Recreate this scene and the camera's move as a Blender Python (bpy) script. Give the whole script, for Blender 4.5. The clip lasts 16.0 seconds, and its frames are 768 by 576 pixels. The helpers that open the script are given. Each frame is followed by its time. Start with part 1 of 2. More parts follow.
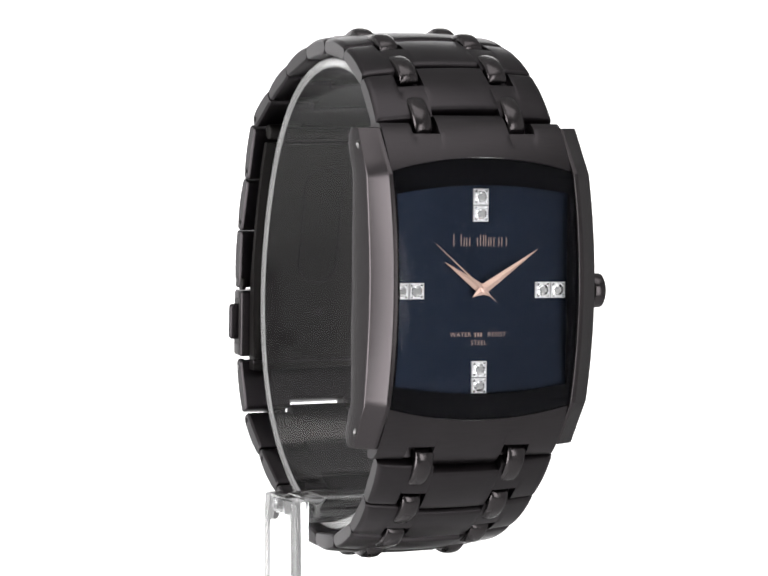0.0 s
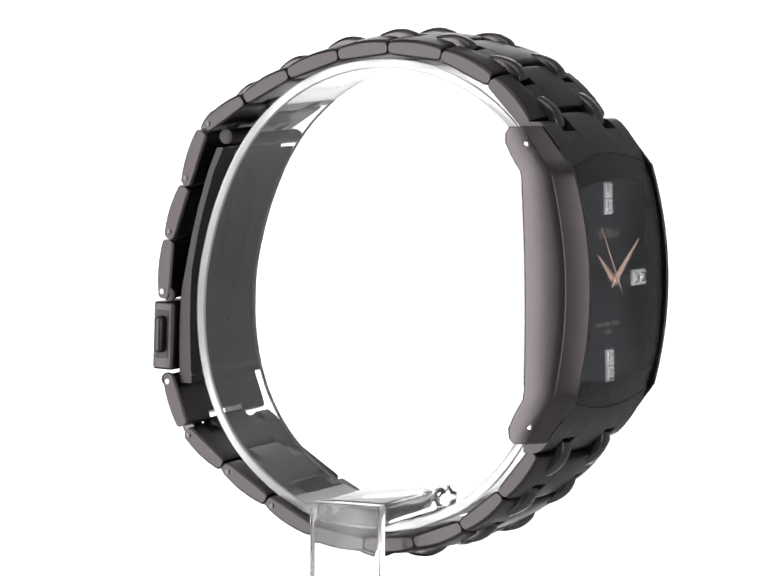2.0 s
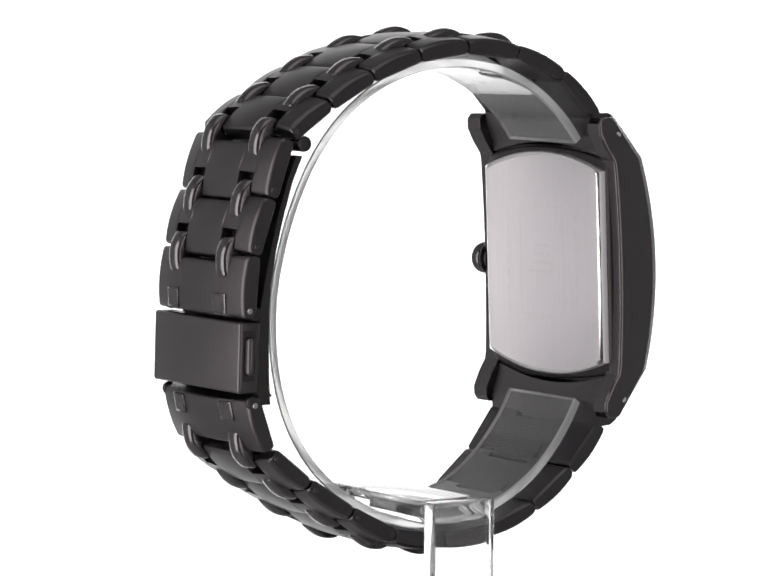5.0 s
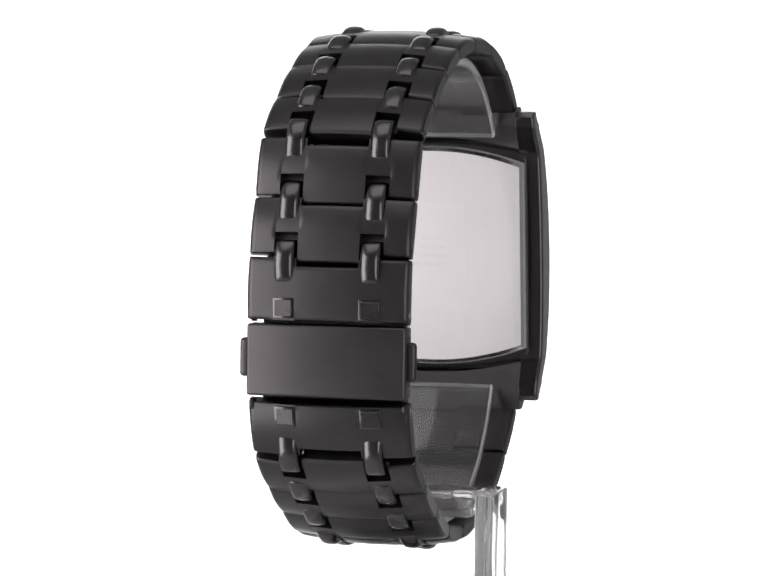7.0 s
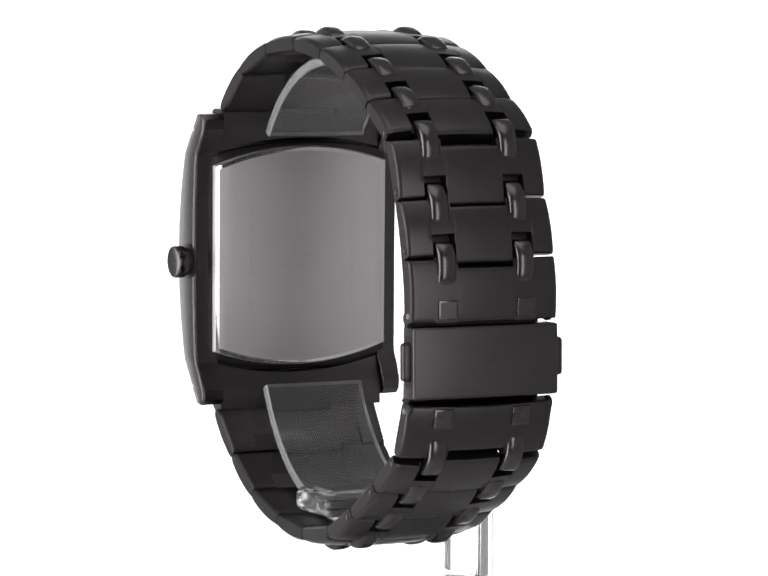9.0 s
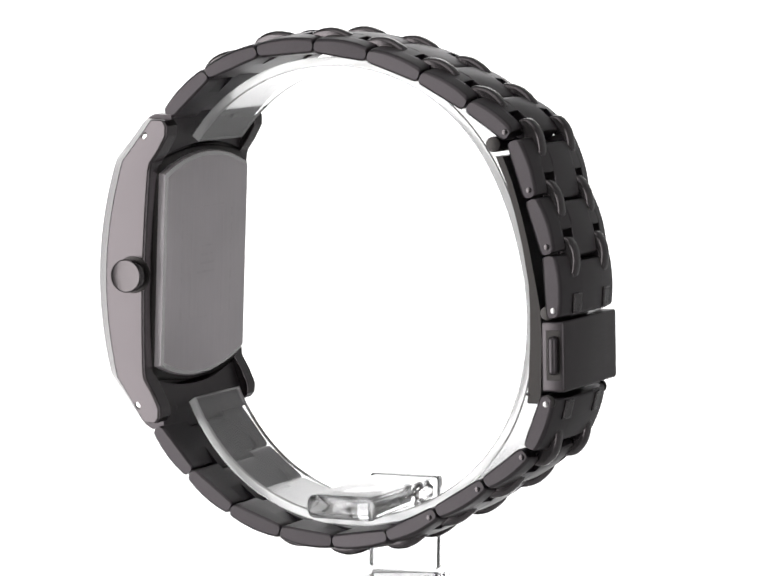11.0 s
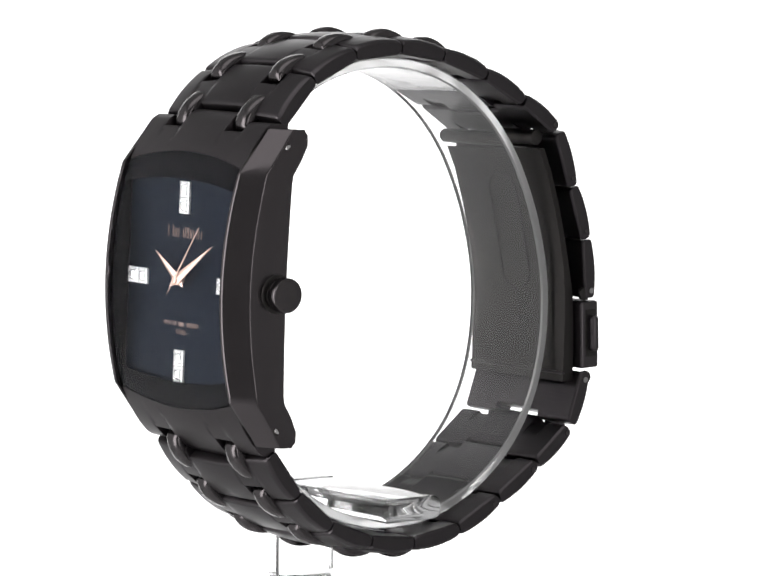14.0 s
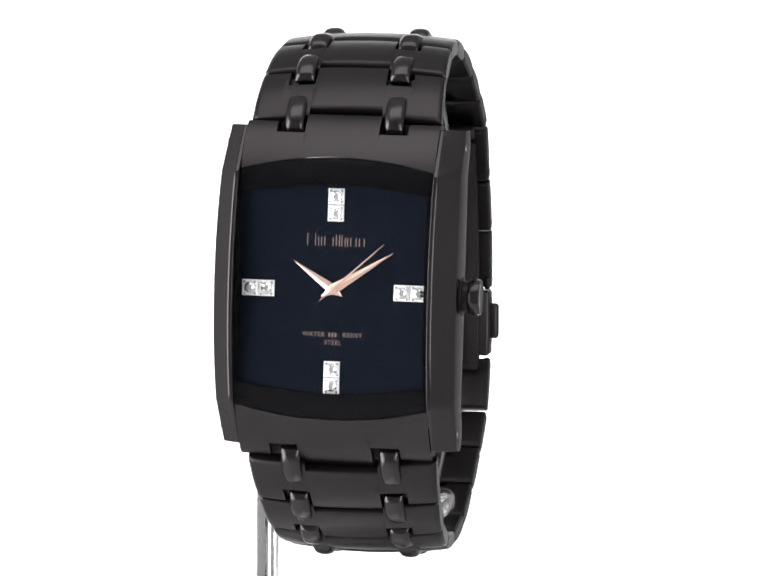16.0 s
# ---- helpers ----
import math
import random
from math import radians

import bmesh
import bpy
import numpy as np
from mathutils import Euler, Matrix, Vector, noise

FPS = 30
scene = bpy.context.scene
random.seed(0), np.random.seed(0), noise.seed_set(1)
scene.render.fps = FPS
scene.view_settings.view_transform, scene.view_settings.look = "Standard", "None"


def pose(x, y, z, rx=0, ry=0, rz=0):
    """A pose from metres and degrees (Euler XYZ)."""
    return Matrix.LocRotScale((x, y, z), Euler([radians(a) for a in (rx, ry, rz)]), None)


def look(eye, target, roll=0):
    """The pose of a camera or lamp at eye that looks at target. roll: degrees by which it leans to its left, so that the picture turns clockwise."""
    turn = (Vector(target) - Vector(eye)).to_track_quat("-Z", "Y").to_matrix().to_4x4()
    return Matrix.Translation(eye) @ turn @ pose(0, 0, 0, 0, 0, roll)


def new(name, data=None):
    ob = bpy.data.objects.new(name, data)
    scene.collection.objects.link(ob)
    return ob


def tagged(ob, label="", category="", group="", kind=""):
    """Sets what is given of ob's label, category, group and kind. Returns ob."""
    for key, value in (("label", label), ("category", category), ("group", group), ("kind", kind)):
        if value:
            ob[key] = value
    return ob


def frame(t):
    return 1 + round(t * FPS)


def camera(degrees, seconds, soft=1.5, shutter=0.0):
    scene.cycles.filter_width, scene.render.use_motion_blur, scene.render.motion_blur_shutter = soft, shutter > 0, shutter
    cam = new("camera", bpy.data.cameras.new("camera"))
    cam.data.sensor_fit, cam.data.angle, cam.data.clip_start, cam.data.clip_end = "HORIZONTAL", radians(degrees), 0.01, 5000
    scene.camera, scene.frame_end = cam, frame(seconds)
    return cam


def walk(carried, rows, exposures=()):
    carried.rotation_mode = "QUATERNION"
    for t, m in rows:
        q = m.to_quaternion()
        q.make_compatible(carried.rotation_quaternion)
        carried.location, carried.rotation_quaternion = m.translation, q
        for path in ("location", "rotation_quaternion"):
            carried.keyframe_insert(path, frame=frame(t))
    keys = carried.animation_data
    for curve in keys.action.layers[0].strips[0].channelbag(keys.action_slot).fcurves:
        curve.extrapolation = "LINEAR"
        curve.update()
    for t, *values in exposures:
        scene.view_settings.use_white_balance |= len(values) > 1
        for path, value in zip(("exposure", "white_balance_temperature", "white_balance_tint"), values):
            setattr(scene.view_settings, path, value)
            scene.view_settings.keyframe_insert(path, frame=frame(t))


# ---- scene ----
MM = 0.001
LIFT = 0.0382          # height of the watch's reference level over the table
AXIS_X = -0.0001      # the turntable's axis

# ---- camera ----
cam = camera(11.5, 16.0, soft=1.75)
EYE = (0.0, -0.4700, 0.0413 + LIFT)
walk(cam, [(0, look(EYE, (0, 0, LIFT), 0.46)), (16, look(EYE, (0, 0, LIFT), 0.46))])

# ---- light ----
world = bpy.data.worlds.new("studio_air")
scene.world = world
world.use_nodes = True
world.node_tree.nodes["Background"].inputs["Color"].default_value = (1.0, 0.98, 0.97, 1)
world.node_tree.nodes["Background"].inputs["Strength"].default_value = 0.06


def softbox(name, eye, target, w, h, power, tint=(1, 0.985, 0.98)):
    data = bpy.data.lights.new(name, "AREA")
    data.shape, data.size, data.size_y, data.energy, data.color = "RECTANGLE", w, h, power, tint
    lamp = new(name, data)
    lamp.matrix_world = look(eye, target)
    return lamp


softbox("softbox_key", (-0.70, -0.35, 0.02), (0, 0, LIFT), 0.62, 1.0, 7.6)
softbox("softbox_right", (0.34, -0.67, 0.06), (0, 0, LIFT), 0.32, 0.7, 1.8)
softbox("softbox_top", (0.0, -0.20, 0.74), (0, 0, LIFT), 0.9, 0.6, 1.7)


# ---- materials ----
def material(name, color, rough=0.4, metal=0.0, spec=0.5, trans=0.0, ior=1.45, grain=None, bump=0.0, coat=0.0,
             vary=0.12, rough_vary=0.1, aniso=0.0, emit=0.0, fine=(1, 1, 1), scale=900.0):
    """A principled surface with a coarse tone variation, a fine grain stretched by 'fine', and a fine relief."""
    mat = bpy.data.materials.new(name)
    mat.use_nodes = True
    nt = mat.node_tree
    bs = nt.nodes["Principled BSDF"]
    bs.inputs["Metallic"].default_value = metal
    bs.inputs["IOR"].default_value = ior
    bs.inputs["Specular IOR Level"].default_value = spec
    bs.inputs["Transmission Weight"].default_value = trans
    bs.inputs["Coat Weight"].default_value = coat
    bs.inputs["Coat Roughness"].default_value = 0.05
    bs.inputs["Anisotropic"].default_value = aniso
    if emit:
        bs.inputs["Emission Color"].default_value = (1, 1, 1, 1)
        bs.inputs["Emission Strength"].default_value = emit
    tc = nt.nodes.new("ShaderNodeTexCoord")
    mp = nt.nodes.new("ShaderNodeMapping")
    mp.inputs["Scale"].default_value = fine
    nt.links.new(tc.outputs["Object"], mp.inputs["Vector"])
    n1 = nt.nodes.new("ShaderNodeTexNoise")
    n1.inputs["Scale"].default_value, n1.inputs["Detail"].default_value = scale, 4
    nt.links.new(mp.outputs["Vector"], n1.inputs["Vector"])
    n2 = nt.nodes.new("ShaderNodeTexNoise")
    n2.inputs["Scale"].default_value, n2.inputs["Detail"].default_value = 130.0, 2
    nt.links.new(tc.outputs["Object"], n2.inputs["Vector"])
    add = nt.nodes.new("ShaderNodeMath")
    add.operation = "ADD"
    nt.links.new(n1.outputs["Fac"], add.inputs[0])
    nt.links.new(n2.outputs["Fac"], add.inputs[1])
    tone = nt.nodes.new("ShaderNodeMapRange")
    tone.inputs["From Min"].default_value, tone.inputs["From Max"].default_value = 0.6, 1.4
    tone.inputs["To Min"].default_value, tone.inputs["To Max"].default_value = 1 - vary, 1 + vary
    nt.links.new(add.outputs[0], tone.inputs["Value"])
    mul = nt.nodes.new("ShaderNodeVectorMath")
    mul.operation = "SCALE"
    mul.inputs[0].default_value = color
    nt.links.new(tone.outputs["Result"], mul.inputs["Scale"])
    nt.links.new(mul.outputs["Vector"], bs.inputs["Base Color"])
    rr = nt.nodes.new("ShaderNodeMapRange")
    rr.inputs["From Min"].default_value, rr.inputs["From Max"].default_value = 0.6, 1.4
    rr.inputs["To Min"].default_value, rr.inputs["To Max"].default_value = rough * (1 - rough_vary), rough * (1 + rough_vary)
    nt.links.new(add.outputs[0], rr.inputs["Value"])
    nt.links.new(rr.outputs["Result"], bs.inputs["Roughness"])
    if bump:
        bp = nt.nodes.new("ShaderNodeBump")
        bp.inputs["Strength"].default_value, bp.inputs["Distance"].default_value = bump, 0.000008
        nt.links.new(n1.outputs["Fac"], bp.inputs["Height"])
        nt.links.new(bp.outputs["Normal"], bs.inputs["Normal"])
    return mat


GUN = material("brushed_gunmetal", (0.068, 0.062, 0.066), 0.35, 1.0, bump=0.12, fine=(0.06, 1, 1), scale=6000, aniso=0.3, vary=0.08)
GUN_CASE = material("brushed_case_gunmetal", (0.078, 0.071, 0.075), 0.35, 1.0, bump=0.10, fine=(0.06, 1, 1), scale=6000, aniso=0.3, vary=0.08)
GUN_RAIL = material("satin_rail_gunmetal", (0.096, 0.087, 0.091), 0.23, 1.0, fine=(1, 1, 0.06), scale=8000, vary=0.05, rough_vary=0.06)
GUN_BRIGHT = material("polished_gunmetal", (0.096, 0.088, 0.091), 0.21, 1.0, vary=0.08)
GUN_INSET = material("polished_inset_gunmetal", (0.1, 0.092, 0.094), 0.28, 1.0, vary=0.1)
GUN_DARK = material("dark_inner_metal", (0.05, 0.047, 0.046), 0.42, 1.0, bump=0.02, scale=9000, vary=0.08)
STEEL = material("brushed_steel", (0.68, 0.65, 0.67), 0.68, 1.0, bump=0.2, fine=(1, 1, 0.05), scale=4000, vary=0.06)
STEEL_BRIGHT = material("polished_steel", (0.75, 0.74, 0.74), 0.12, 1.0, vary=0.05)
ENGRAVE = material("etched_steel", (0.655, 0.625, 0.645), 0.66, 1.0, vary=0.1)
PIN = material("steel_pin", (0.42, 0.41, 0.41), 0.3, 1.0)
DIAL = material("navy_sunray_dial", (0.0120, 0.0180, 0.0325), 0.28, 0.9, vary=0.02, rough_vary=0.02, scale=600)
MASK = material("black_mask_print", (0.003, 0.003, 0.004), 0.8, spec=0.02, vary=0.1)
GLASS = material("coated_mineral_crystal", (1, 1, 1), 0.06, trans=1.0, ior=1.17, vary=0.0, rough_vary=0.0)
ACRYL = material("clear_acrylic", (0.985, 0.985, 0.99), 0.008, trans=0.98, ior=1.38, vary=0.0, rough_vary=0.0)
FROST = material("cut_acrylic_edge", (0.99, 0.99, 0.99), 0.25, trans=0.72, ior=1.45, vary=0.0, rough_vary=0.0)
ROSE = material("rose_gold", (0.95, 0.68, 0.58), 0.22, 0.65, vary=0.05)
PRINT = material("rose_gold_print", (0.34, 0.25, 0.22), 0.4, 0.6, vary=0.1)
# strong tone noise puts the markers' sparkle, bright and dark specks, into the colour
STONE = material("clear_crystal_stone", (0.93, 0.94, 0.96), 0.08, 0.85, vary=0.35, scale=5200)
SETTING = material("silver_setting", (0.8, 0.8, 0.82), 0.3, 0.35, vary=0.5, scale=6500)
SHEET = material("glowing_backdrop_sheet", (0.85, 0.85, 0.85), 0.6, emit=1.12, vary=0.01, scale=60)
# added fill light: unseen panels that glow, each side at its own strength
FILL = material("fill_glow_fabric_side", (0.3, 0.3, 0.3), 0.8, emit=0.12, vary=0.03, scale=40, bump=0.2)
FILL_WEST = material("fill_glow_fabric_west", (0.3, 0.3, 0.3), 0.8, emit=0.32, vary=0.03, scale=40, bump=0.2)
FILL_BACK = material("fill_glow_fabric_back", (0.2, 0.2, 0.2), 0.8, emit=0.14, vary=0.03, scale=40, bump=0.2)
FILL_FRONT = material("fill_glow_fabric_front", (0.2, 0.2, 0.2), 0.8, emit=0.04, vary=0.03, scale=40, bump=0.2)
FILL_FLOOR = material("fill_glow_fabric_floor", (0.4, 0.4, 0.4), 0.8, emit=0.2, vary=0.05, scale=40, bump=0.2)
PLINTH = material("white_plinth_paint", (0.8, 0.8, 0.8), 0.5, vary=0.04, scale=300)


# ---- building helpers ----
def thing(name, label, category, group=""):
    return tagged(new(name), label, category, group)


def part(name, bm, mat, parent=None, label="", smooth=35, pos=None, scale=MM):
    """One bmesh in millimetres as one mesh object under a thing or a part."""
    me = bpy.data.meshes.new(name)
    bmesh.ops.recalc_face_normals(bm, faces=bm.faces)
    bmesh.ops.scale(bm, vec=(scale,) * 3, verts=bm.verts)
    bm.to_mesh(me)
    bm.free()
    for m in (mat if isinstance(mat, (list, tuple)) else [mat]):
        me.materials.append(m)
    if smooth:
        me.shade_smooth()
        me.set_sharp_from_angle(angle=radians(smooth))
    ob = new(name, me)
    if parent:
        ob.parent = parent
    if pos is not None:
        ob.matrix_basis = pos
    return tagged(ob, label)


def at_mm(x, y, z, rx=0, ry=0, rz=0):
    return pose(x * MM, y * MM, z * MM, rx, ry, rz)


def slab(bm, xs, ss_of, top, bot, place):
    """A closed plate over a grid: xs across, ss_of(x) the stations along, top and bot its two surfaces."""
    grid = []
    for x in xs:
        grid.append([(x, s) for s in ss_of(x)])
    up = [[bm.verts.new(place(x, s, top(x, s))) for x, s in row] for row in grid]
    dn = [[bm.verts.new(place(x, s, bot(x, s))) for x, s in row] for row in grid]
    nx, ns = len(up), len(up[0])
    for i in range(nx - 1):
        for j in range(ns - 1):
            bm.faces.new((up[i][j], up[i + 1][j], up[i + 1][j + 1], up[i][j + 1]))
            bm.faces.new((dn[i][j], dn[i][j + 1], dn[i + 1][j + 1], dn[i + 1][j]))
    for i in range(nx - 1):
        for j in (0, ns - 1):
            bm.faces.new((up[i][j], up[i + 1][j], dn[i + 1][j], dn[i][j]))
    for j in range(ns - 1):
        for i in (0, nx - 1):
            bm.faces.new((up[i][j], up[i][j + 1], dn[i][j + 1], dn[i][j]))


def loft(bm, rings, closed=False):
    """Joins rings of equal length by quads; caps both ends unless closed."""
    vs = [[bm.verts.new(p) for p in r] for r in rings]
    n = len(vs[0])
    pairs = list(zip(vs, vs[1:])) + ([(vs[-1], vs[0])] if closed else [])
    for a, b in pairs:
        for k in range(n):
            bm.faces.new((a[k], a[(k + 1) % n], b[(k + 1) % n], b[k]))
    if not closed:
        bm.faces.new(vs[0])
        bm.faces.new(vs[-1][::-1])


def rounded_box(sx, sy, sz, r=0.2, seg=2, centre=(0, 0, 0)):
    bm = bmesh.new()
    bmesh.ops.create_cube(bm, size=1.0)
    bmesh.ops.scale(bm, vec=(sx, sy, sz), verts=bm.verts)
    if r:
        bmesh.ops.bevel(bm, geom=bm.edges[:], offset=r, segments=seg, affect="EDGES", profile=0.5)
    bmesh.ops.translate(bm, vec=centre, verts=bm.verts)
    return bm


def rod(radius, length, axis="X", seg=24, bevel=0.0, centre=(0, 0, 0)):
    bm = bmesh.new()
    bmesh.ops.create_cone(bm, cap_ends=True, segments=seg, radius1=radius, radius2=radius, depth=length)
    if bevel:
        rim = [e for e in bm.edges if abs(e.verts[0].co.z - e.verts[1].co.z) < 1e-6]
        bmesh.ops.bevel(bm, geom=rim, offset=bevel, segments=2, affect="EDGES", profile=0.5)
    turn = {"X": Matrix.Rotation(radians(90), 4, "Y"), "Y": Matrix.Rotation(radians(90), 4, "X"), "Z": Matrix()}[axis]
    bmesh.ops.transform(bm, matrix=Matrix.Translation(centre) @ turn, verts=bm.verts)
    return bm


def steps(a, b, n):
    return [a + (b - a) * k / n for k in range(n + 1)]


# ---- the studio ----
def panel(name, mat, size, centre, label, category):
    ob = part(name, rounded_box(*size, 0, centre=centre), mat, smooth=0, scale=1.0)
    return tagged(ob, label, category, kind="structure")


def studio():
    """Unseen glowing panels added as fill light, with a brighter backdrop sheet and a small plinth under the stand."""
    # its white is an added glow; the unseen left end brightens reflections
    panel("backdrop", SHEET, (0.71, 0.01, 0.7), (-0.195, 0.62, 0.0), "plain glowing white backdrop sheet behind the watch", "backdrop")
    panel("fill_wall_west", FILL_WEST, (0.02, 1.6, 1.4), (-0.9, -0.1, 0.1), "unseen glowing side panel added as fill light", "wall")
    panel("fill_wall_east", FILL, (0.02, 1.6, 1.4), (0.9, -0.1, 0.1), "unseen glowing side panel added as fill light", "wall")
    panel("fill_wall_south", FILL_FRONT, (1.78, 0.02, 1.4), (0, -0.9, 0.1), "unseen faintly glowing front panel added as fill light", "wall")
    panel("fill_wall_north", FILL_BACK, (1.78, 0.02, 1.4), (0, 0.7, 0.1), "unseen glowing back panel added as fill light", "wall")
    panel("ceiling", FILL, (1.78, 1.58, 0.02), (0, -0.1, 0.81), "unseen glowing roof panel added as fill light", "ceiling")
    panel("floor", FILL_FLOOR, (1.78, 1.58, 0.02), (0, -0.1, -0.61), "unseen glowing floor panel added as fill light", "floor")
    bm = rod(14.0, 598.0, "Z", 48, 0.5, (0, 0, -299.2))
    tagged(part("plinth", bm, PLINTH, pos=pose(AXIS_X, 0, 0)), "narrow white turning plinth under the stand", "plinth", kind="structure")


studio()

# ---- the watch: case ----
watch = thing("wristwatch", "gunmetal steel bracelet wristwatch with navy dial on a clear stand", "wristwatch")
CASE = at_mm(-0.75, -26.4, 2.3, -1.8, 0.9, -1.1)   # the case leans back a little on the stand
HALF_IN, HALF_OUT = 11.4, 14.45


def front(w):
    """The case's front outline seen from the side: an arc that steepens towards the lugs."""
    a = w * w
    return -6.85 + 0.009 * a + 0.7e-5 * a * a + 3e-8 * a * a * a


def rail_front(w):
    """The rails are faceted: an arc, then straight flanks from a crisp corner down to the lugs."""
    a = abs(w)
    return -6.95 + 0.0108 * a * a if a <= 13.4 else -5.01 + (a - 13.4) * 0.78


def back(w):
    a = abs(w)
    if a <= 13.2:
        return 0.62 + 0.0022 * a * a
    return min(1.0 + (a - 13.2) * 0.66, 3.1)


def rail(side):
    """One polished side rail with its chamfered front edge and lug ends."""
    bm = bmesh.new()
    rings = []
    for w in [-18.7, -18.0, -16.8, -15.0] + steps(-13.4, 13.4, 28) + [15.0, 16.8, 18.0, 18.7]:
        f, b = rail_front(w), back(w)
        if abs(w) > 18.5:
            b = 2.6
        c = min(f + 2.25 * (1 - 0.25 * (abs(w) / 18.7) ** 4), b - 0.5)
        k = (c - f) / 2.25
        xo, xi = HALF_OUT + (-0.15 if side < 0 else 0.2) - (0.5 if side < 0 else 0.3) * (abs(w) / 18.7) ** 3, HALF_IN + 0.02
        ring = [(xi, b), (xo - 0.25, b), (xo, b - 0.25), (xo, min(f + 3.2, b - 0.4)), (xo - 0.22 * k, c), (xo - 0.32 * k, c - 0.08 * k), (xi + 0.5 * k, f + 0.06), (xi, f + 0.05)]
        rings.append([(side * x, y, w) for x, y in ring])
    loft(bm, rings)
    ob = part("side_rail", bm, GUN_RAIL, watch, "satin gunmetal side rail with a chamfered edge", smooth=22, pos=CASE)
    mod = ob.modifiers.new("edge", "BEVEL")
    mod.width, mod.segments, mod.limit_method, mod.angle_limit = 0.12 * MM, 2, "ANGLE", radians(33)
    return ob


def crystal_edge(x):
    return 13.75 + 1.55 * (1 - (x / HALF_IN) ** 2)


BANDS = [(-1.0, -0.68), (-0.68, -0.385), (-0.385, 0.385), (0.385, 0.68), (0.68, 1.0)]   # side, slot, tongue, slot, side


def banded(bm, half_at, along, slot_floor, top, bot, place):
    """One plate whose far end carries a tongue and two slots. along(k) gives start, end of the full height, and very end of band k."""
    info = {}
    xs = []
    for k, (a, b) in enumerate(BANDS):
        e = 0.002
        cut = [a + e] + steps(a + 0.06, b - 0.06, 6 if k == 2 else 2) + [b - e]
        if k == 0:
            cut = [-1.0, -0.99, -0.975, -0.955, -0.93] + cut[2:]
        if k == 4:
            cut = cut[:-2] + [0.93, 0.955, 0.975, 0.99, 1.0]
        for u in cut:
            info[u] = k
            xs.append(u)

    def ss(u):
        s0, s1, s2 = along(info[u], u)
        return [s0, s0 + 0.1, s0 + 0.28] + steps(s0 + 0.55, s1 - 0.55, 6) + [s1 - 0.28, s1 - 0.1, s1, s1 + 0.004, s2]

    def upper(u, s):
        s0, s1, s2 = along(info[u], u)
        if s > s1 + 0.002 and s2 - s1 > 0.1:
            return slot_floor
        return top(u, s, s0, s1, info[u])

    slab(bm, xs, ss, upper, lambda u, s: bot(u, s, *along(info[u], u)), lambda u, s, n: place(u * half_at(s), s, n))


def end_piece(sign):
    """The brushed shoulder between crystal and bracelet, with its tongue and two slots."""
    bm = bmesh.new()

    slot = -1.2 if sign > 0 else -1.45
    reach = 19.2 if sign > 0 else 19.95    # the shoulders end where the first link begins

    def along(k, u):
        far = reach + {1: slot, 3: slot, 2: 0.9}.get(k, 0.0)
        return crystal_edge(u * HALF_IN), far, reach - 0.05 if k in (1, 3) else far + 0.01

    def top(u, s, s0, s1, k):
        d = s1 - s
        f = front(s) + 0.12 + 0.45 * u * u
        return f + (0.35 * (1 - max(d, 0) / 0.55) ** 2 if d < 0.55 and k in (0, 2, 4) else 0)

    banded(bm, lambda s: HALF_IN, along, 0.9, top, lambda u, s, s0, s1, s2: 1.0 + 1.2 * max(0, min(1, (s - 14.5) / 3.0)), lambda x, s, n: (x, n, sign * s))
    return part("end_piece", bm, GUN_CASE, watch, "brushed gunmetal shoulder plate beside the crystal", smooth=25, pos=CASE)


def case_body():
    bm = rounded_box(22.6, 4.2, 30.0, 0.4, centre=(0, -1.35, 0))
    part("case_middle", bm, GUN_DARK, watch, "dark metal middle of the case", pos=CASE)
    # back cover: a curved-ended steel plate on a dark seat
    for name, hx, hz, rise, y0, y1, mat, label in (("back_seat", 12.5, 13.4, 1.4, 0.4, 1.15, GUN_DARK, "dark seat of the back cover"),
                                                   ("back_cover", 12.15, 12.0, 2.2, 1.0, 2.1, STEEL, "brushed bare steel back cover")):
        bm = bmesh.new()
        outline = []
        for x in steps(-hx, hx, 20):
            outline.append((x, hz + rise * (1 - (x / hx) ** 2)))
        outline += [(x, -z) for x, z in reversed(outline)]

        def inset(d):
            return [(x * (1 - d / hx), z * (1 - d / hz)) for x, z in outline]
        rings = [[(x, y, z) for x, z in inset(d)] for d, y in ((0, y0), (0, y1 - 0.45), (0.12, y1 - 0.2), (0.5, y1))]
        loft(bm, rings)
        for f in bm.faces:
            if len(f.verts) == 4 and max(v.co.y for v in f.verts) > y1 - 0.1:
                f.material_index = 1
        ob = part(name, bm, [mat, STEEL_BRIGHT if mat is STEEL else mat], watch, label, smooth=30, pos=CASE)
    # etched frame and lines of unreadable small print
    bm = bmesh.new()
    for cx, cz, sx, sz in ((0, 7.2, 9.0, 0.13), (0, -6.8, 9.0, 0.13), (-4.5, 0.2, 0.13, 14.2), (4.5, 0.2, 0.13, 14.2)):
        add_box(bm, cx, 2.1, cz, sx, 0.03, sz)
    part("etched_frame", bm, ENGRAVE, ob, "etched rectangular frame", smooth=0)
    bm = bmesh.new()
    rnd = random.Random(4)
    for k in range(4):
        add_box(bm, rnd.uniform(-0.3, 0.3), 2.1, 2.2 - 1.1 * k, rnd.uniform(3.0, 5.5), 0.03, 0.28)
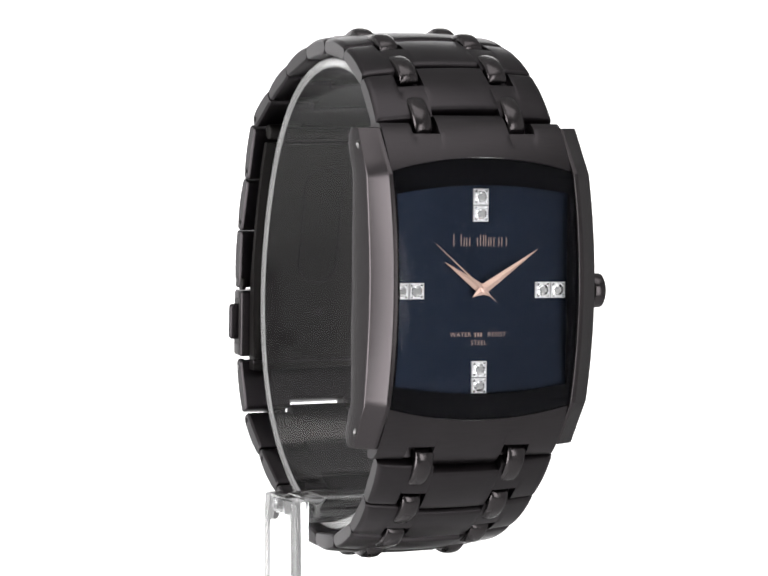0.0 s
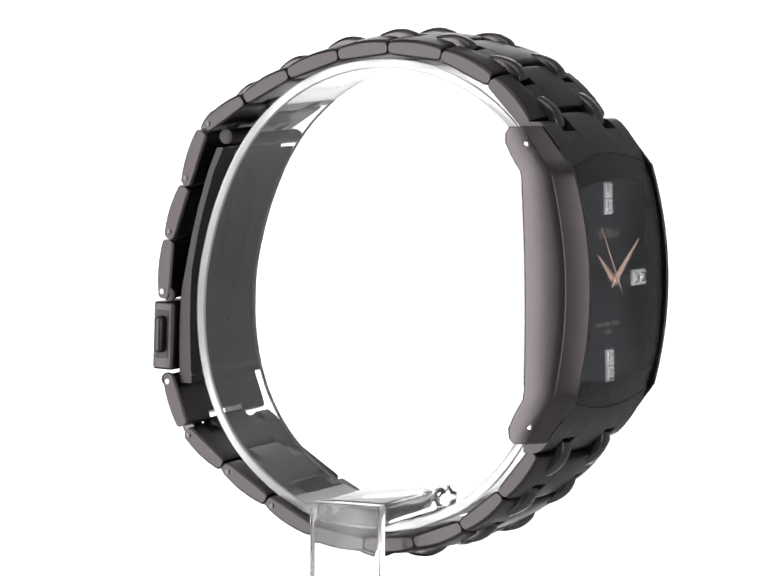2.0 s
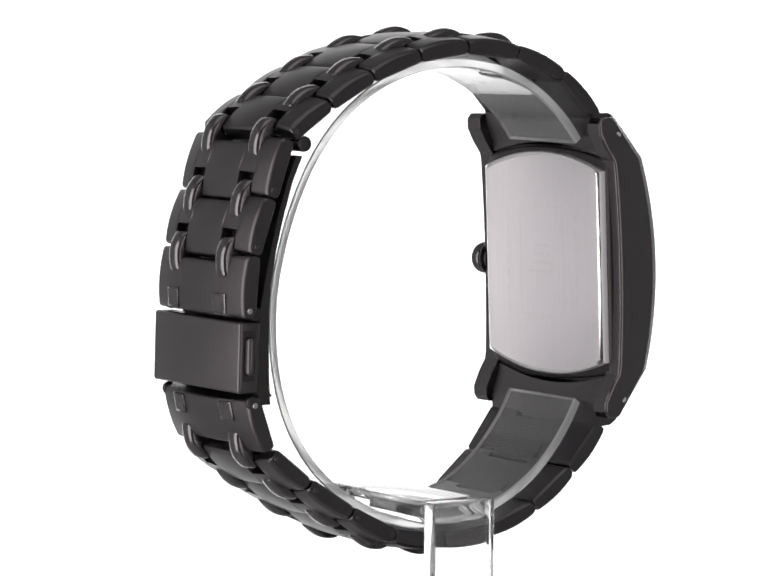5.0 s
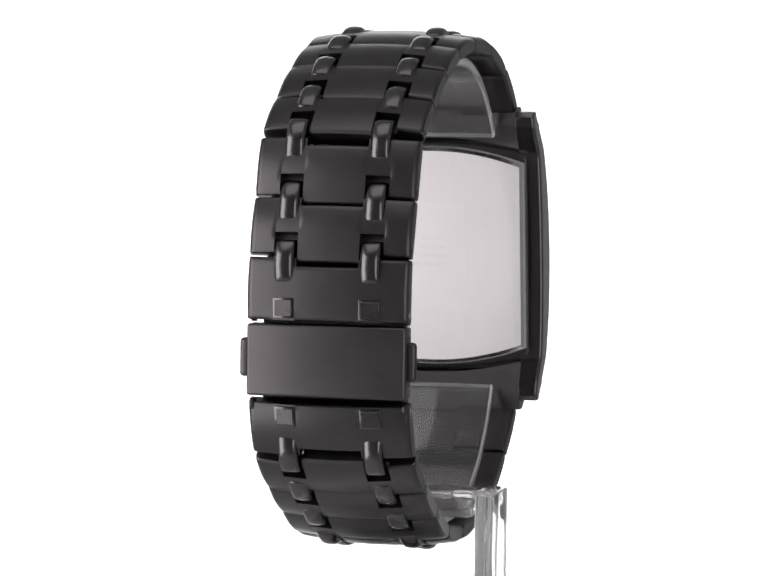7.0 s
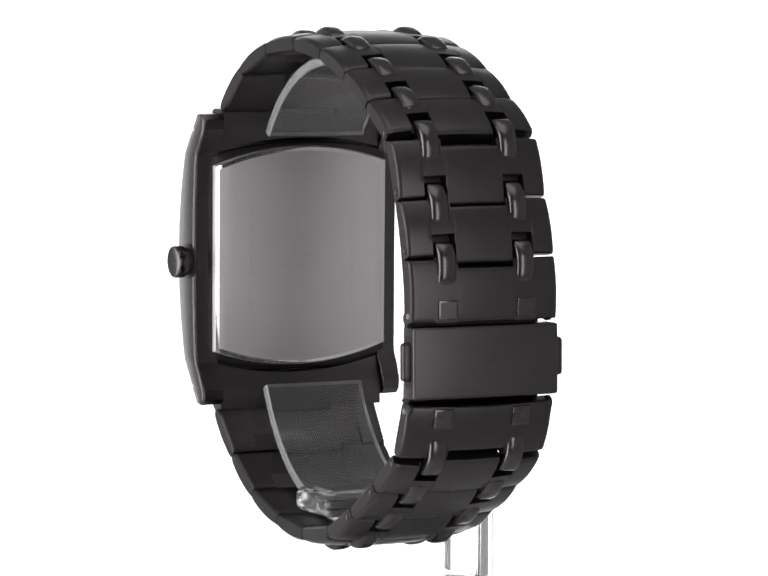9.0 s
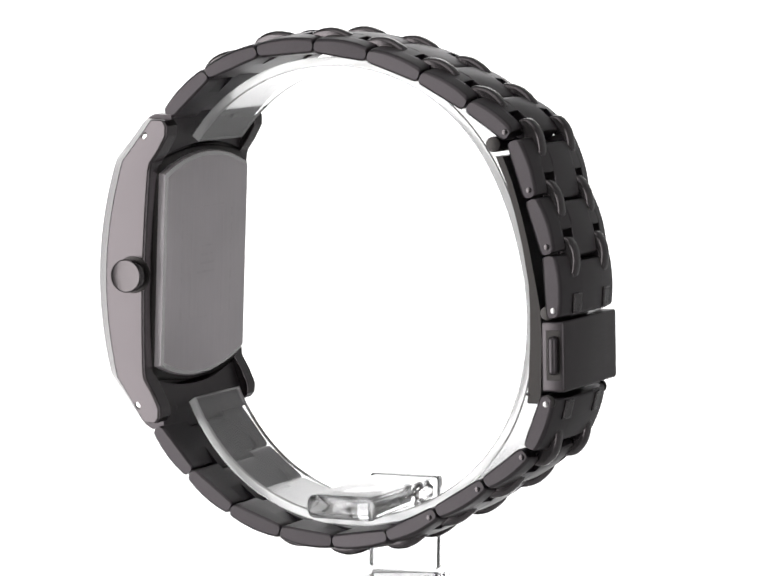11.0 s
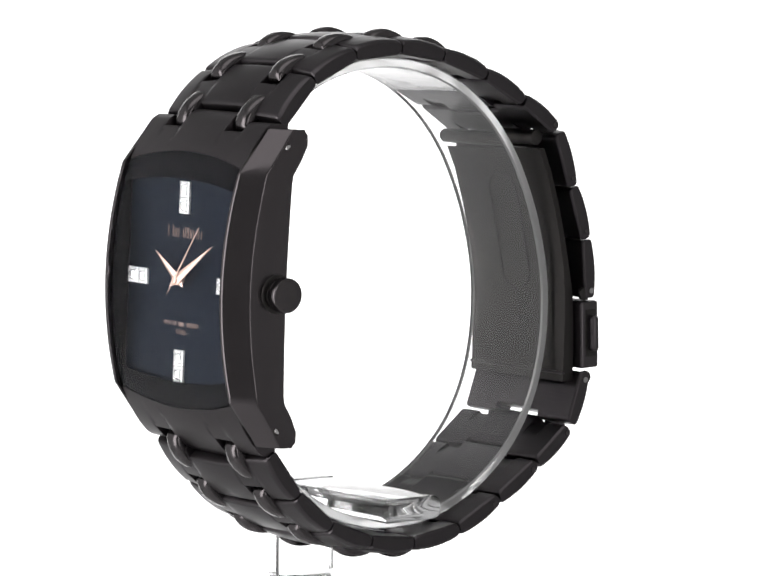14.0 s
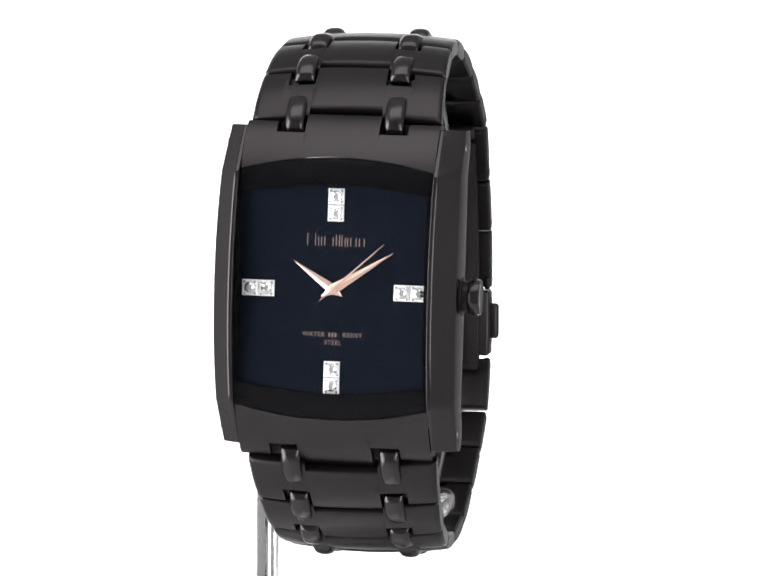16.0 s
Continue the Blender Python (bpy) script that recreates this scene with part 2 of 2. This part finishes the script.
    for x in (-7.2, 7.2):
        for k in range(7):
            add_box(bm, x, 2.1, -6 + 2.0 * k, 0.35, 0.03, rnd.uniform(0.9, 1.6))
    part("etched_print", bm, ENGRAVE, ob, "bars of etched small print", smooth=0)


def add_box(bm, cx, cy, cz, sx, sy, sz):
    m = Matrix.Translation((cx, cy, cz)) @ Matrix.Diagonal((sx, sy, sz, 1))
    bmesh.ops.create_cube(bm, size=1.0, matrix=m)


def crystal():
    """The curved mineral glass over the dial."""
    bm = bmesh.new()

    def ss(x):
        e = crystal_edge(x) - 0.01
        return [-e, -e + 0.1, -e + 0.3] + steps(-e + 1.0, e - 1.0, 20) + [e - 0.3, e - 0.1, e]

    def top(x, s):
        return front(s) + 0.14 + 0.25 * (x / HALF_IN) ** 2

    slab(bm, [-HALF_IN + 0.06, -HALF_IN + 0.15] + steps(-HALF_IN + 0.6, HALF_IN - 0.6, 12) + [HALF_IN - 0.15, HALF_IN - 0.06], ss, top,
         lambda x, s: front(s) + 0.5 + 0.25 * (x / HALF_IN) ** 2, lambda x, s, n: (x, n, s))
    ob = part("crystal", bm, GLASS, watch, "curved clear mineral crystal", smooth=40, pos=CASE)
    ob.visible_shadow = False
    # black printed border behind the glass, above and below and along the sides
    bm = bmesh.new()
    for sign in (1, -1):
        slab(bm, steps(-HALF_IN + 0.06, HALF_IN - 0.06, 12),
             lambda x: steps(11.0 + 1.1 * (1 - (x / HALF_IN) ** 2), crystal_edge(x) - 0.06, 6),
             lambda x, s: front(s) + 0.53 + 0.25 * (x / HALF_IN) ** 2, lambda x, s: front(s) + 0.95, lambda x, s, n: (x, n, sign * s))
    for sign in (1, -1):
        slab(bm, [sign * (HALF_IN - 0.5), sign * (HALF_IN - 0.06)], lambda x: steps(-12.0, 12.0, 12),
             lambda x, s: front(s) + 0.8, lambda x, s: front(s) + 1.0, lambda x, s, n: (x, n, s))
    part("mask_border", bm, MASK, watch, "black printed border under the crystal", smooth=40, pos=CASE)
    # inner side walls between crystal and dial
    bm = bmesh.new()
    for x in (-11.25, 11.25):
        slab(bm, [x - 0.1, x + 0.1], lambda x: steps(-12.0, 12.0, 12), lambda x, s: front(s) + 0.95, lambda x, s: -3.3, lambda x, s, n: (x, n, s))
    for z in (-12.9, 12.9):
        add_box(bm, 0, -3.8, z, 22.2, 1.0, 0.25)
    part("rehaut", bm, MASK, watch, "black inner wall round the dial", smooth=0, pos=CASE)


DIAL_Y = -3.75


def marker_mesh():
    """A square pair-set marker: a beaded silver setting with one round faceted stone."""
    bm = bmesh.new()
    h = 0.93
    ring_a = [(-h, 0, -h), (h, 0, -h), (h, 0, h), (-h, 0, h)]
    ring_b = [(x * 1.0, -0.28, z * 1.0) for x, y, z in ring_a]
    ring_c = [(x * 0.86, -0.36, z * 0.86) for x, y, z in ring_a]
    loft(bm, [ring_a, ring_b, ring_c])
    for f in bm.faces:
        f.material_index = 0
    n = 8
    base = [(0.72 * math.cos(k * math.tau / n + 0.39), -0.36, 0.72 * math.sin(k * math.tau / n + 0.39)) for k in range(n)]
    mid = [(0.62 * math.cos(k * math.tau / n), -0.52, 0.62 * math.sin(k * math.tau / n)) for k in range(n)]
    top = [(0.34 * math.cos(k * math.tau / n + 0.39), -0.66, 0.34 * math.sin(k * math.tau / n + 0.39)) for k in range(n)]
    vb, vm, vt = ([bm.verts.new(p) for p in r] for r in (base, mid, top))
    fs = []
    for k in range(n):
        j = (k + 1) % n
        fs += [bm.faces.new((vb[k], vm[j], vm[k])), bm.faces.new((vb[k], vb[j], vm[j])),
               bm.faces.new((vm[k], vm[j], vt[k])), bm.faces.new((vm[j], vt[j], vt[k]))]
    fs.append(bm.faces.new(vt))
    for sx in (-1, 1):
        for sz in (-1, 1):
            cx, cz = sx * 0.62, sz * 0.62
            tip = bm.verts.new((cx, -0.62, cz))
            foot = [bm.verts.new((cx + 0.2 * math.cos(a), -0.36, cz + 0.2 * math.sin(a))) for a in steps(0, math.tau * 5 / 6, 5)]
            for k in range(6):
                fs.append(bm.faces.new((foot[k], foot[(k + 1) % 6], tip)))
    for f in fs:
        f.material_index = 1
    return bm


def lettering(text, size, x, z, parent):
    cu = bpy.data.curves.new("printed_words", "FONT")
    cu.body, cu.size, cu.align_x, cu.align_y, cu.extrude = text, size * MM, "CENTER", "CENTER", 0.01 * MM
    cu.space_character = 1.1
    cu.materials.append(PRINT)
    text_ob = new("text_source", cu)
    bpy.context.view_layer.update()
    me = bpy.data.meshes.new_from_object(text_ob.evaluated_get(bpy.context.evaluated_depsgraph_get()))
    bpy.data.objects.remove(text_ob)
    ob = new("printed_words", me)
    if not me.materials:
        me.materials.append(PRINT)
    ob.parent = parent
    ob.matrix_basis = at_mm(x, DIAL_Y - 0.02, z, 90, 0, 0)
    return ob


def pointer_mesh(length, tail, width, thick):
    """A tapered dauphine pointer along +z with a ridge down its middle."""
    bm = bmesh.new()
    pts = [(0, -tail), (width, 0.0), (0.04, length), (-0.04, length), (-width, 0.0)]
    low = [bm.verts.new((x, 0, z)) for x, z in pts]
    ridge0, ridge1 = bm.verts.new((0, -thick, 0)), bm.verts.new((0, -thick * 0.6, length - 0.1))
    bm.faces.new(low)
    bm.faces.new((low[0], low[1], ridge0))
    bm.faces.new((low[4], low[0], ridge0))
    bm.faces.new((low[1], low[2], ridge1, ridge0))
    bm.faces.new((low[3], low[4], ridge0, ridge1))
    bm.faces.new((low[2], low[3], ridge1))
    return bm


def dial():
    bm = bmesh.new()
    slab(bm, steps(-11.2, 11.2, 8), lambda x: steps(-13.0, 13.0, 8), lambda x, s: DIAL_Y, lambda x, s: DIAL_Y + 0.3, lambda x, s, n: (x, n, s))
    plate = part("dial", bm, DIAL, watch, "glossy navy blue dial", smooth=0, pos=CASE)
    first = None
    for x, z in ((0, 10.9), (0, 8.95), (0, -9.15), (0, -11.1), (-8.0, 0), (-9.95, 0), (8.0, 0), (9.95, 0)):
        if first is None:
            first = part("hour_marker", marker_mesh(), [SETTING, STONE], plate, "square silver marker with a clear stone", smooth=0,
                         pos=at_mm(x, DIAL_Y, z - 0.15))
        else:
            ob = first.copy()
            scene.collection.objects.link(ob)
            ob.matrix_basis = at_mm(x, DIAL_Y, z - 0.15)
    # maker's mark as plain bars of its size and colour
    bm = bmesh.new()
    x = -3.35
    for w, h in ((1.05, 1.4), (0.45, 1.0), (1.1, 1.0), (0.12, 1.3), (0.4, 1.3), (0.4, 1.0), (0.75, 1.0), (0.7, 1.0)):
        add_box(bm, x + 0.06, DIAL_Y - 0.01, 5.0 + h / 2, 0.1, 0.02, h)
        if w > 0.3:
            add_box(bm, x + w - 0.06, DIAL_Y - 0.01, 5.0 + h / 2, 0.1, 0.02, h)
        x += w + 0.26
    part("maker_mark", bm, PRINT, plate, "small rose gold bars of the maker's mark", smooth=0)
    lettering("WATER", 0.74, -2.3, -5.3, plate)
    lettering("RESIST", 0.74, 2.3, -5.3, plate)
    lettering("STEEL", 0.74, 0.0, -6.25, plate)
    bm = bmesh.new()
    for k in range(3):
        add_box(bm, -0.42 + 0.36 * k, DIAL_Y - 0.01, -5.3, 0.2, 0.02, 0.5)
    part("printed_bars", bm, PRINT, plate, smooth=0)
    part("pointer_hub", rod(0.42, 1.4, "Y", 20, 0.1, (0, -4.5, 0)), ROSE, watch, "rose gold centre post", pos=CASE)
    part("hour_pointer", pointer_mesh(5.6, 1.4, 0.62, 0.22), ROSE, watch, "rose gold hour pointer", smooth=0, pos=CASE @ at_mm(0, -4.55, 0, 0, -55.5, 0))
    minute = part("minute_pointer", pointer_mesh(8.3, 1.6, 0.62, 0.22), ROSE, watch, "rose gold minute pointer", smooth=0)
    second = part("second_pointer", pointer_mesh(8.1, 2.4, 0.13, 0.1), ROSE, watch, "thin rose gold seconds pointer", smooth=0)
    return minute, second


def crown():
    stem = part("crown", rod(1.78, 1.7, "X", 36, 0.12, (14.85, -0.9, -0.45)), GUN_DARK, watch, "dark round winding crown", pos=CASE)
    # solid dark ring in place of the shaded hollow round the stem
    part("crown_hollow_shade", rod(2.3, 0.3, "X", 36, 0.08, (14.6, -0.9, -0.45)), GUN_DARK, stem, "dark ring for the shade in the crown's hollow")
    bm = bmesh.new()
    rings = []
    for x, r in ((15.35, 1.80), (15.41, 1.98), (15.55, 2.05), (16.55, 2.08), (16.72, 2.03), (16.8, 1.90), (16.76, 1.72), (16.73, 0.6)):
        rings.append([(x, -0.9 + r * math.cos(k * math.tau / 48), -0.45 + r * math.sin(k * math.tau / 48)) for k in range(48)])
    loft(bm, rings)
    part("crown_cap", bm, GUN_BRIGHT, stem, "smooth polished gunmetal crown cap", smooth=30)


for side in (-1, 1):
    r = rail(side)
    for w in (-16.5, 16.5):
        out = HALF_OUT - (0.78 if side < 0 else 0.30)
        # a solid dark disc gives the shade of the hole round the pin
        seat = part("pin_hole_shade", rod(0.66, 0.3, "X", 20, 0.05, (side * (out + 0.02), 0.2, w)), GUN_DARK, r, "dark disc for the shade in the pin hole")
        part("lug_pin", rod(0.43, 0.42, "X", 16, 0.1, (side * (out + 0.02), 0.2, w)), STEEL_BRIGHT, r, "small steel lug pin")
end_piece(1)
end_piece(-1)
case_body()
crystal()
minute_pointer, second_pointer = dial()
crown()

# ---- the watch: bracelet ----
HALF = 9.65
# where each link meets the next, from the upper lug over the top to the clasp, and from the lower lug to the clasp
UPPER = [(-24.85, 21.3), (-19.7, 26.55), (-13.0, 29.5), (-5.6, 30.2), (1.35, 29.2), (8.25, 26.75), (14.3, 23.45), (19.9, 19.6),
         (22.4, 12.4), (24.65, 5.7), (25.3, -1.9)]
LOWER = [(-26.15, -17.7), (-21.7, -23.15), (-16.3, -27.4), (-9.7, -29.9), (-2.8, -30.7), (4.5, -29.55), (10.9, -26.25), (17.0, -22.35),
         (22.4, -18.05), (24.8, -11.2)]


def half_width(k):
    """The bracelet narrows from the lugs over its first links."""
    return max(9.75, 11.25 - 0.40 * k)


def link_mesh(length, wide, narrow, last_plain, open_start=0.0, open_end=0.0):
    """One bracelet plate: s runs from the case towards the clasp, n outwards. Slots and tongue at its far end."""
    bm = bmesh.new()
    gap = 0.13 + open_start
    end = length - 0.13 - open_end

    def along(k, u):
        if last_plain:
            return gap + (1.0 if k == 2 else 0.0), end - 0.01, end
        s1 = end + {2: 0.95, 1: -2.45, 3: -2.45}.get(k, 0.0)
        return gap + (1.0 if k == 2 else 0.0), s1 - 0.01, (end - 0.3 if k in (1, 3) else s1)

    def round_end(s, s0, s1, r=0.55):
        d = max(0.0, min(s - s0, s1 - s))
        return 1 - math.sqrt(max(0.0, 1 - (1 - d / r) ** 2)) if d < r else 0.0

    def top(u, s, s0, s1, k):
        t = (s / length - 0.5) * 2
        rim = max(0.0, abs(u) - 0.95) / 0.05
        far = s1 + 9 if k in (1, 3) else s1      # slot edges stay crisp
        return 1.76 - 0.42 * t * t - 0.74 * u * u - 0.27 * round_end(s, s0, far, 0.4) - 0.30 * rim * rim

    def bot(u, s, s0, s1, s2):
        rim = max(0.0, abs(u) - 0.97) / 0.03
        return -1.05 + 0.45 * round_end(s, s0, s2) + 0.25 * rim * rim

    banded(bm, lambda s: wide + (narrow - wide) * s / length, along, 0.15, top, bot, lambda x, s, n: (x, -n, s))
    return bm


def peg_mesh():
    """A rounded bridge that lies over the joint, arched along, with soft shoulders and blunt ends."""
    bm = bmesh.new()
    half = 1.16

    def top(x, s):
        t = (s - 0.6) / 2.55
        u = x / half
        blunt = max(0.0, abs(s - 0.6) - 2.15) / 0.4
        return 2.1 - (0.52 if s > 0.6 else 0.95) * t * t - 0.34 * u ** 6 - 0.14 * u * u - 0.30 * blunt * blunt

    slab(bm, [half * u for u in (-1, -0.95, -0.85, -0.65, -0.35, 0, 0.35, 0.65, 0.85, 0.95, 1)],
         lambda x: [-1.95, -1.88, -1.75, -1.55] + steps(-1.2, 2.3, 7) + [2.75, 2.95, 3.08, 3.15], top, lambda x, s: 0.2, lambda x, s, n: (x, -n, s))
    return bm


def skew(y, z):
    """The bracelet hangs a little askew on the stand."""
    return at_mm(-0.06 + 0.016 * y, y + 0.22 + 0.45 * max(0.0, (y - 8) / 17), z, 0, 0, -0.7)


def frame_of(p, q):
    """The pose of a link from joint p to joint q: z along the band, -y outwards."""
    along = Vector((0, q[0] - p[0], q[1] - p[1])).normalized()
    side = Vector((1, 0, 0))
    inward = along.cross(side)
    mid = Vector((0, (p[0] + q[0]) / 2, (p[1] + q[1]) / 2))
    if inward.dot(mid) > 0:
        inward, side = -inward, -side
    m = Matrix((side, inward, along)).transposed().to_4x4()
    return skew(p[0], p[1]) @ m


peg_data = None


def bracelet(joints, bend, pins):
    """A run of links. The joint after link 'bend' turns sharply and stands open."""
    global peg_data
    for k, (p, q) in enumerate(zip(joints, joints[1:])):
        length = math.dist(p, q)
        last = k == len(joints) - 2
        ob = part("link", link_mesh(length, half_width(k), half_width(k + 1), last, 0.3 if k - 1 == bend else 0.0, 0.3 if k == bend else 0.0), GUN, watch, "brushed gunmetal bracelet link", smooth=28, pos=frame_of(p, q))
        mean = (half_width(k) + half_width(k + 1)) / 2
        for x in (-0.5325 * mean, 0.5325 * mean):
            if peg_data is None:
                peg = part("peg", peg_mesh(), GUN_BRIGHT, ob, "polished raised gunmetal bridge", smooth=50)
                peg_data = peg.data
            else:
                peg = tagged(new("peg", peg_data), "polished raised gunmetal bridge")
                peg.parent = ob
            peg.matrix_basis = at_mm(x, 0, 0)
            if last:
                tilt = at_mm(x, -1.46, length - 1.55, -7.0, 0, 4.6 if x > 0 else -4.6)
                part("blind_inset", rounded_box(2.5, 0.2, 2.4, 0.08, 2), GUN_BRIGHT, ob, "square polished inset", pos=tilt)
                part("inset_panel", rounded_box(2.0, 0.2, 1.9, 0.03, 1, (0, -0.03, 0)), GUN_INSET, ob, "light polished inset panel", pos=tilt)
        if k in pins:
            for x in (-half_width(k + 1), half_width(k + 1)):
                part("link_pin", rod(0.36, 0.16, "X", 12, 0.05, (x, 0, length - 1.0)), PIN if last else GUN_BRIGHT, ob, "round pin end")


bracelet(UPPER, 6, (6, 7, 8, 9))
bracelet(LOWER, 7, (5, 6, 7, 8))


def clasp():
    lid = part("clasp", rounded_box(19.3, 2.9, 8.5, 0.35, 3, (0, 0, 0)), GUN_CASE, watch, "plain brushed gunmetal folding clasp",
               pos=skew(25.15, -6.45) @ at_mm(0, 0, 0, 1.5, 0, 0))
    for side in (-1, 1):
        part("push_button", rounded_box(1.6, 1.1, 4.6, 0.45, 3, (side * 9.9, 0.2, 0.2)), GUN, lid, "rounded side push button")
        # no hollow is cut here; a thin dark plate stands for its shade
        part("recess_shade", rounded_box(0.12, 1.8, 6.0, 0.05, 1, (side * 9.64, 0.1, 0.2)), GUN_DARK, lid, "dark thin plate for the button recess's shade")
        for dz in (5.2, -5.4):
            part("knuckle", rod(0.85, 0.6, "X", 18, 0.1, (side * 9.3, -0.7, dz)), GUN_DARK, lid, "hinge knuckle")
    # folded blade inside the bracelet
    bm = bmesh.new()
    spine = [(22.9, -12.3, 1.7), (23.0, -9.0, 1.6), (23.05, -5.0, 1.5), (22.9, -1.0, 1.3), (22.5, 2.0, 0.9), (21.6, 6.5, 0.8), (20.7, 10.0, 0.8),
             (19.4, 14.2, 0.8), (18.1, 17.2, 0.9)]
    rings = []
    for y, z, t in spine:
        rings.append([(x, y + s * t / 2, z) for x, s in ((-8.6, -1), (8.6, -1), (8.6, 1), (-8.6, 1))])
    loft(bm, rings)
    blade = part("clasp_blade", bm, GUN_DARK, watch, "dark folded clasp blade", smooth=40, pos=skew(0, 0))
    ring = bmesh.new()
    rows = []
    for k in range(40):
        a = k * math.tau / 40
        cx, cz = 2.6 * math.cos(a), (11.5 if math.sin(a) >= 0 else 1.5) + 2.6 * math.sin(a)
        cy = float(np.interp(cz, [-1.0, 2.0, 6.5, 10.0, 14.2], [22.25, 22.05, 21.2, 20.3, 19.0]))
        rows.append([(cx + 0.16 * math.cos(a) * p, cy + q, cz + 0.16 * math.sin(a) * p) for p, q in ((-1, 0.1), (-0.6, -0.12), (0.6, -0.12), (1, 0.1))])
    loft(ring, rows, closed=True)
    part("pressed_oval", ring, GUN, blade, "oval pressed into the blade")
    part("blade_rivet", rod(0.45, 0.3, "Y", 16, 0.08, (0.3, 22.25, -5.0)), GUN, blade, "small rivet")
    part("blade_step", rounded_box(17.4, 0.5, 0.35, 0.08, 1, (0, 22.1, -11.2)), GUN, blade, "raised step across the blade")
    part("blade_roll", rod(0.95, 17.2, "X", 20, 0.1, (0, 17.3, 18.6)), GUN_DARK, blade, "rolled end of the blade")


clasp()

# ---- the clear stand ----
stand = thing("display_stand", "clear acrylic C-shaped watch stand on a post", "display stand")


def strip_radius(a):
    """The sprung collar's middle radius by angle (degrees, 0 to the back of the watch, 90 up)."""
    table = ((-160, 25.4), (-144, 26.4), (-130, 28.0), (-118, 28.8), (-108, 29.4), (-95, 29.6), (-83, 29.6), (-70, 29.2), (-56, 28.4), (-40, 27.3),
             (-20, 24.9), (0, 23.5), (20, 22.9), (40, 23.9), (60, 25.4), (80, 26.6), (100, 27.4), (120, 27.9), (141, 27.3), (160, 26.5))
    total = 0.0
    for off in (-12, -8, -4, 0, 4, 8, 12):
        total += np.interp(a + off, [p[0] for p in table], [p[1] for p in table])
    return float(total) / 7


def build_stand():
    bm = bmesh.new()
    rings = []
    for a in steps(-144, 141, 95):
        r, c, s = strip_radius(a), math.cos(radians(a)), math.sin(radians(a))
        ring = []
        hx, ht, hi = 6.9, 0.55, 0.65
        for x, t in ((-hx, -hi + 0.2), (-hx + 0.2, -hi), (hx - 0.2, -hi), (hx, -hi + 0.2), (hx, ht - 0.15), (hx - 0.15, ht), (-hx + 0.15, ht), (-hx, ht - 0.15)):
            ring.append((x - 2.25 + 0.75 * (1 + c), -2.3 + (r + t) * c, 1.0 + (r + t) * s))
        rings.append(ring)
    loft(bm, rings)
    bm.normal_update()
    for f in bm.faces:
        if abs(f.normal.x) > 0.5 or len(f.verts) > 4:
            f.material_index = 1
    part("collar", bm, [ACRYL, FROST], stand, "sprung clear acrylic collar", smooth=35)
    part("tongue", rounded_box(21.3, 9.2, 3.0, 1.1, 4, (-1.68, -2.0, -26.5)), ACRYL, stand, "clear acrylic tongue")
    part("post", rounded_box(2.3, 9.3, 12.0, 0.4, 3, (-13.5, -2.0, -31.0)), ACRYL, stand, "clear acrylic post")
    part("base", rounded_box(19.0, 12.0, 1.15, 0.25, 2, (-4.6, -2.0, -37.6)), ACRYL, stand, "flat clear acrylic base")


build_stand()

# ---- what turns ----
START, RATE = 23.27, 20.467      # degrees, and degrees a second


def motions():
    rows = [(t, pose(AXIS_X, 0, LIFT, 0, 0, START + RATE * t)) for t in range(17)]
    walk(watch, rows)
    walk(stand, rows)
    ticks = [(0.0, CASE @ at_mm(0, -5.15, 0, 0, -48.5, 0)), (0.067, CASE @ at_mm(0, -5.15, 0, 0, -48.5, 0))]
    for k in range(16):
        spot = CASE @ at_mm(0, -5.15, 0, 0, -42.5 + 6 * k, 0)
        ticks.append((0.133 + k, spot))
        ticks.append((min(16.0, 1.067 + k), spot))
    walk(second_pointer, ticks)
    walk(minute_pointer, [(0.0, CASE @ at_mm(0, -4.85, 0, 0, 56.0, 0)), (16.0, CASE @ at_mm(0, -4.85, 0, 0, 57.6, 0))])


motions()
